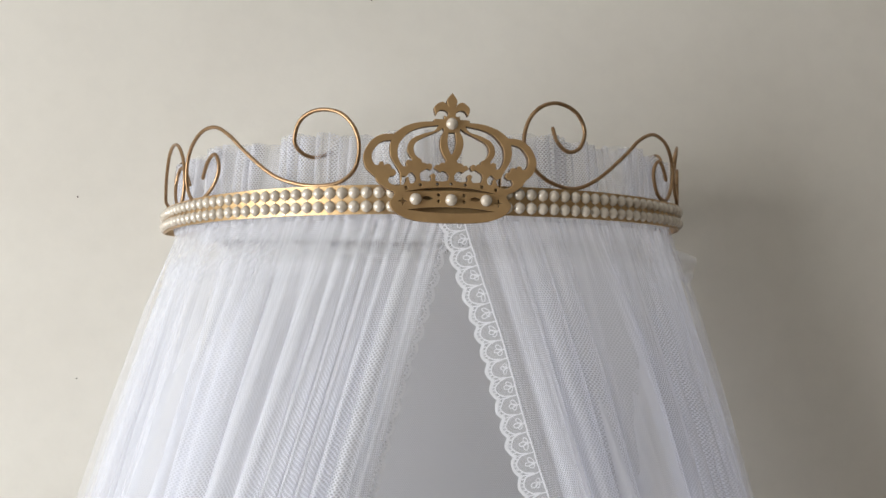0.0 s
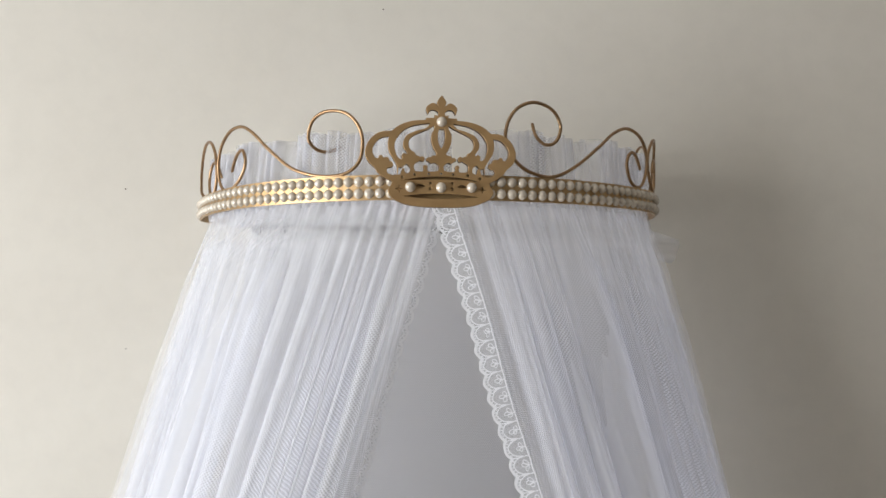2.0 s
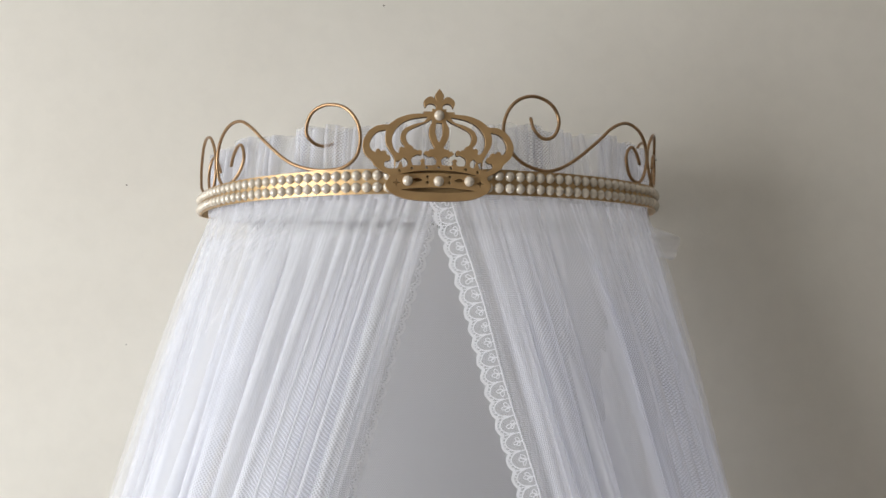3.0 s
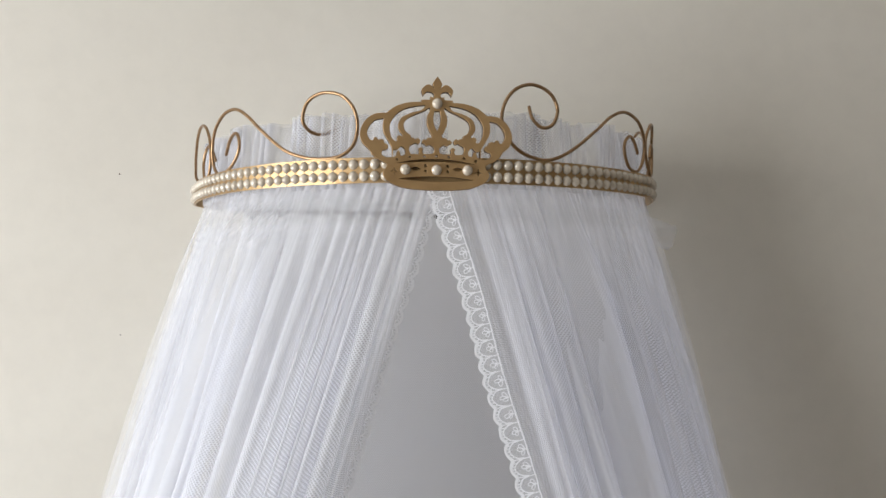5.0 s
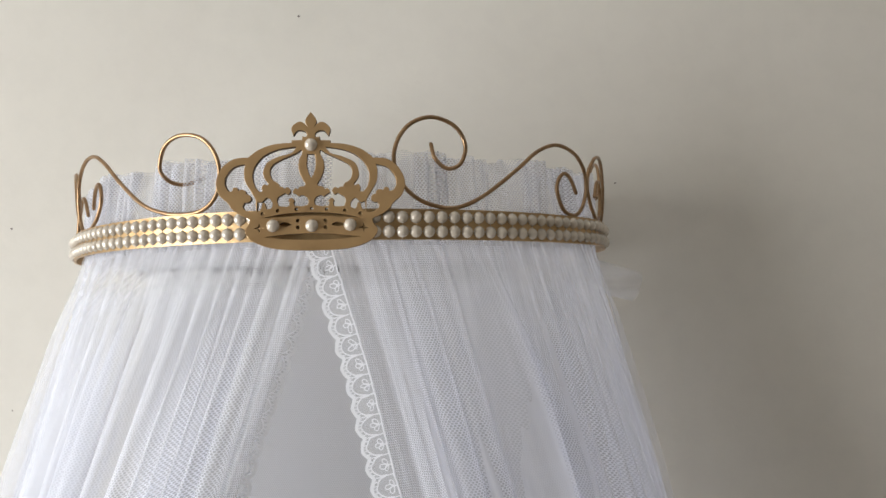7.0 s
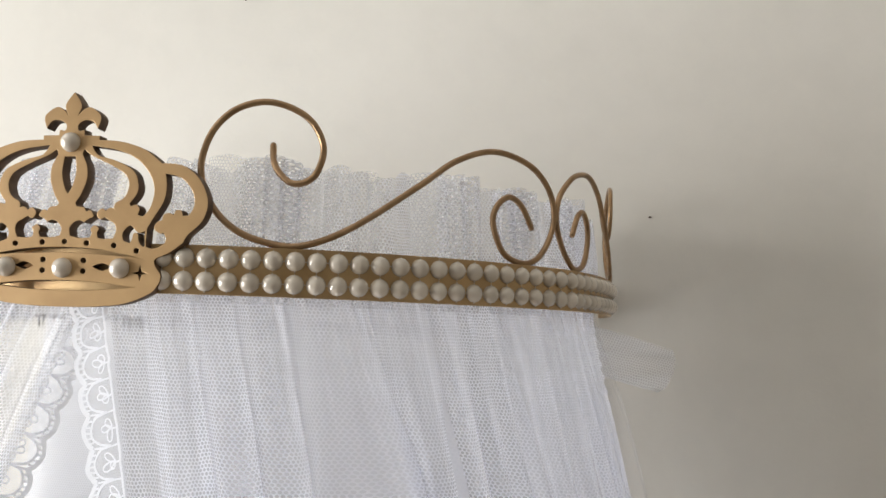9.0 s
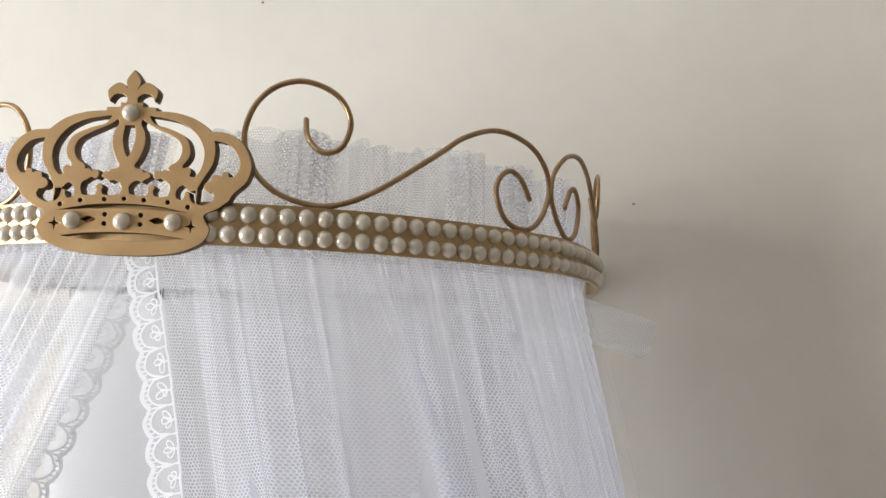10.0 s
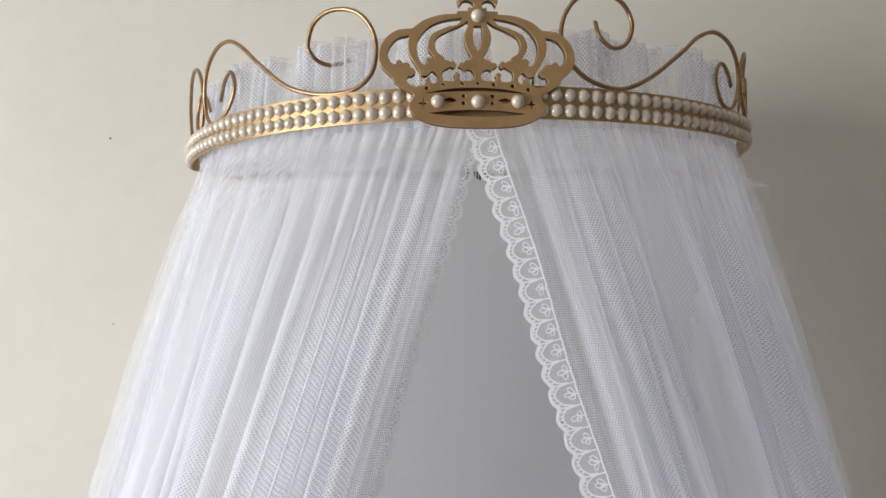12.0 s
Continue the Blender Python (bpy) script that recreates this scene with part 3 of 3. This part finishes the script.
def back(a, b):
    """The loose cloth that hangs flat along the wall behind the opening."""
    x, d = -0.24 + 0.48 * a, (2.0 - FOOT) * b * b
    return Vector((x * (1 + 0.25 * d), WALL_Y - 0.008 - 0.001 * math.sin(x * 25 + 3 * d), 2.01 - d)), (x, d)


sheet("back_panel", back, 120, 50, M_veil, drape)


RAIL_Y, RAIL_Z = -0.042, 1.9765


def casing(a, b):
    """The gathered casing that is threaded on the straight rail between the two ends of the ring."""
    x = -0.24 + 0.48 * a
    slow, quick = waves(x, 5, 20, 90)
    return Vector((x, RAIL_Y - 0.004 - 0.003 * slow - 0.0012 * quick, RAIL_Z + 0.048 - 0.0485 * b + 0.0004 * quick)), (x * 1.4, 0.047 * b)


sheet("valance", casing, 320, 6, M_valance, drape)
part("rail", tube([(-0.236 + 0.472 * i / 12, RAIL_Y, RAIL_Z + 0.0014) for i in range(13)], 0.0012, 8), M_edge, tiara, "thin dark rail between the ends of the band")
# dark dashes added to imitate the rail showing through holes in the net
bm = bmesh.new()
layer_uv = bm.loops.layers.uv.new("cloth")
rnd, x = random.Random(4), -0.215
while x < 0.16:
    tight = 0.5 + 0.5 * math.sin(x * 61 + 1.2) + 0.4 * math.sin(x * 173)
    long, tall = rnd.uniform(0.0007, 0.0022), rnd.uniform(0.0024, 0.0052) + 0.006 * max(0.0, tight) * rnd.random()
    tall *= 1.0 if x < 0.03 else 0.55
    if rnd.random() < 0.5 + 0.4 * tight:
        top = RAIL_Z + 0.0012 + rnd.uniform(-0.0012, 0.0016)
        ends = [[bm.verts.new((x + long * i, RAIL_Y - 0.0085, z)) for z in (top + rnd.uniform(0, 0.0006), top - tall * rnd.uniform(0.6, 1.2))] for i in (0, 1)]
        f = bm.faces.new((ends[0][0], ends[0][1], ends[1][1], ends[1][0]))
        for lp in f.loops:
            lp[layer_uv].uv = (lp.vert.co.x * 1.1, lp.vert.co.z)
    x += long + rnd.uniform(0.0003, 0.0022)
tagged(part("rail_dashes", bm, M_rail_dash, drape, "patchy dark dashes standing in for the rail glimpsed through the net"), kind="stuff")


def tuft(side, x0, x1, top, tip):
    """A loose lobe of tulle that sticks out under the end of the band."""
    def place(a, b):
        hi, lo = top - 0.016 * a ** 1.3, top - 0.03 + (tip - top + 0.03) * a ** 0.8
        x = x0 + (x1 - x0) * a * (0.80 + 0.20 * math.sin(math.pi * min(1.0, 0.25 + 0.75 * b)) ** 0.6)
        return Vector((side * x, -0.035 + 0.03 * a + 0.005 * math.sin(7 * b + 4 * a), hi + (lo - hi) * b)), (a * 0.06, b * 0.03)
    sheet("tuft", place, 24, 14, M_tuft, drape)


tuft(1, 0.235, 0.298, 1.983, 1.938)
tuft(-1, 0.245, 0.283, 1.968, 1.935)


def lace(side, start, inset):
    """Scalloped lace along the edge of a panel: net, scalloped border, rings and crossed threads."""
    step, width = 0.0148, 0.0185

    def place(p, q, lift=0.0):
        """p metres down the edge, q metres out from the panel's edge."""
        d = p * 0.95
        at = fall(side, start, d, 0, start)
        uneven = 0.0011 * noise.noise((p * 160, q * 160, side * 5.0)) + 0.0012 * math.sin(p * 37 + side)
        return at + Vector((-side * (q * 0.96 + uneven), inset + 0.1 * q - lift, -q * 0.26 + 0.6 * uneven))

    total = int(1.75 / step)
    whole = bmesh.new()
    layer = whole.loops.layers.uv.new("cloth")

    def strip(line, half_width, lift):
        line = [np.array(q, float) for q in line]
        pairs = []
        for i, q in enumerate(line):
            way = line[min(i + 1, len(line) - 1)] - line[max(i - 1, 0)]
            nrm = np.array((-way[1], way[0])) / (np.hypot(*way) + 1e-9) * half_width
            pairs.append([(whole.verts.new(place(*(q + k * nrm), lift)), q + k * nrm) for k in (-1, 1)])
        for a, b in zip(pairs, pairs[1:]):
            f = whole.faces.new((a[0][0], a[1][0], b[1][0], b[0][0]))
            for lp, c in zip(f.loops, (a[0][1], a[1][1], b[1][1], b[0][1])):
                lp[layer].uv = c

    for k in range(total):
        p0 = k * step
        arc = [(p0 + step * i / 12, width - 0.0042 + 0.0042 * math.sin(math.pi * i / 12) ** 0.7) for i in range(13)]
        strip(arc, 0.0012, 0.0005)
        strip([(p0 + step * i / 14, 0.0045 + (width - 0.0081) * math.sin(math.pi * i / 14) ** 0.45) for i in range(15)], 0.0006, 0.0004)
        c = p0 + step / 2
        strip([(p0, 0.0005), (p0 + 0.0003, 0.006), (p0, width - 0.0045)], 0.00045, 0.0003)
        turned = 0.12 * noise.noise((k * 3.7, side, 0))
        for lean, far in ((-0.95, 0.0056), (0.0, 0.0068), (0.95, 0.0056)):
            stray = noise.noise((k * 5.3, lean * 7, side * 2.0))
            ca, sa, far = math.cos(lean + turned + 0.5 * stray), math.sin(lean + turned + 0.5 * stray), far * (0.9 + 0.5 * stray)
            petal = [(far * 0.5 * (1 - math.cos(b)), 0.0012 * math.sin(b) * (1.2 - 0.4 * math.cos(b))) for b in (math.tau * i / 12 for i in range(13))]
            strip([(c + u * sa + v * ca, 0.0026 + u * ca - v * sa) for u, v in petal], 0.00038, 0.0008)
        strip([(c, 0.0002), (c + 0.0004, 0.0028)], 0.0005, 0.0007)
        for i in range(1, 6):
            at, rise = p0 + step * i / 6, width - 0.0042 + 0.0042 * math.sin(math.pi * i / 6) ** 0.7
            strip([(at, rise), (at, rise - 0.0036)], 0.00045, 0.0004)
    strip([(step * total * i / 400, 0.0) for i in range(401)], 0.0006, 0.0007)
    trim = part("lace_trim", whole, M_lace, drape, "scalloped white lace trim")
    sheet("lace_net", lambda a, b: (place(step * total * b, a * (width - 0.003)), (a * width, step * total * b)), 4, 400, M_net, trim)


lace(1, EDGE[1], -0.003)
lace(-1, EDGE[-1], 0.009)
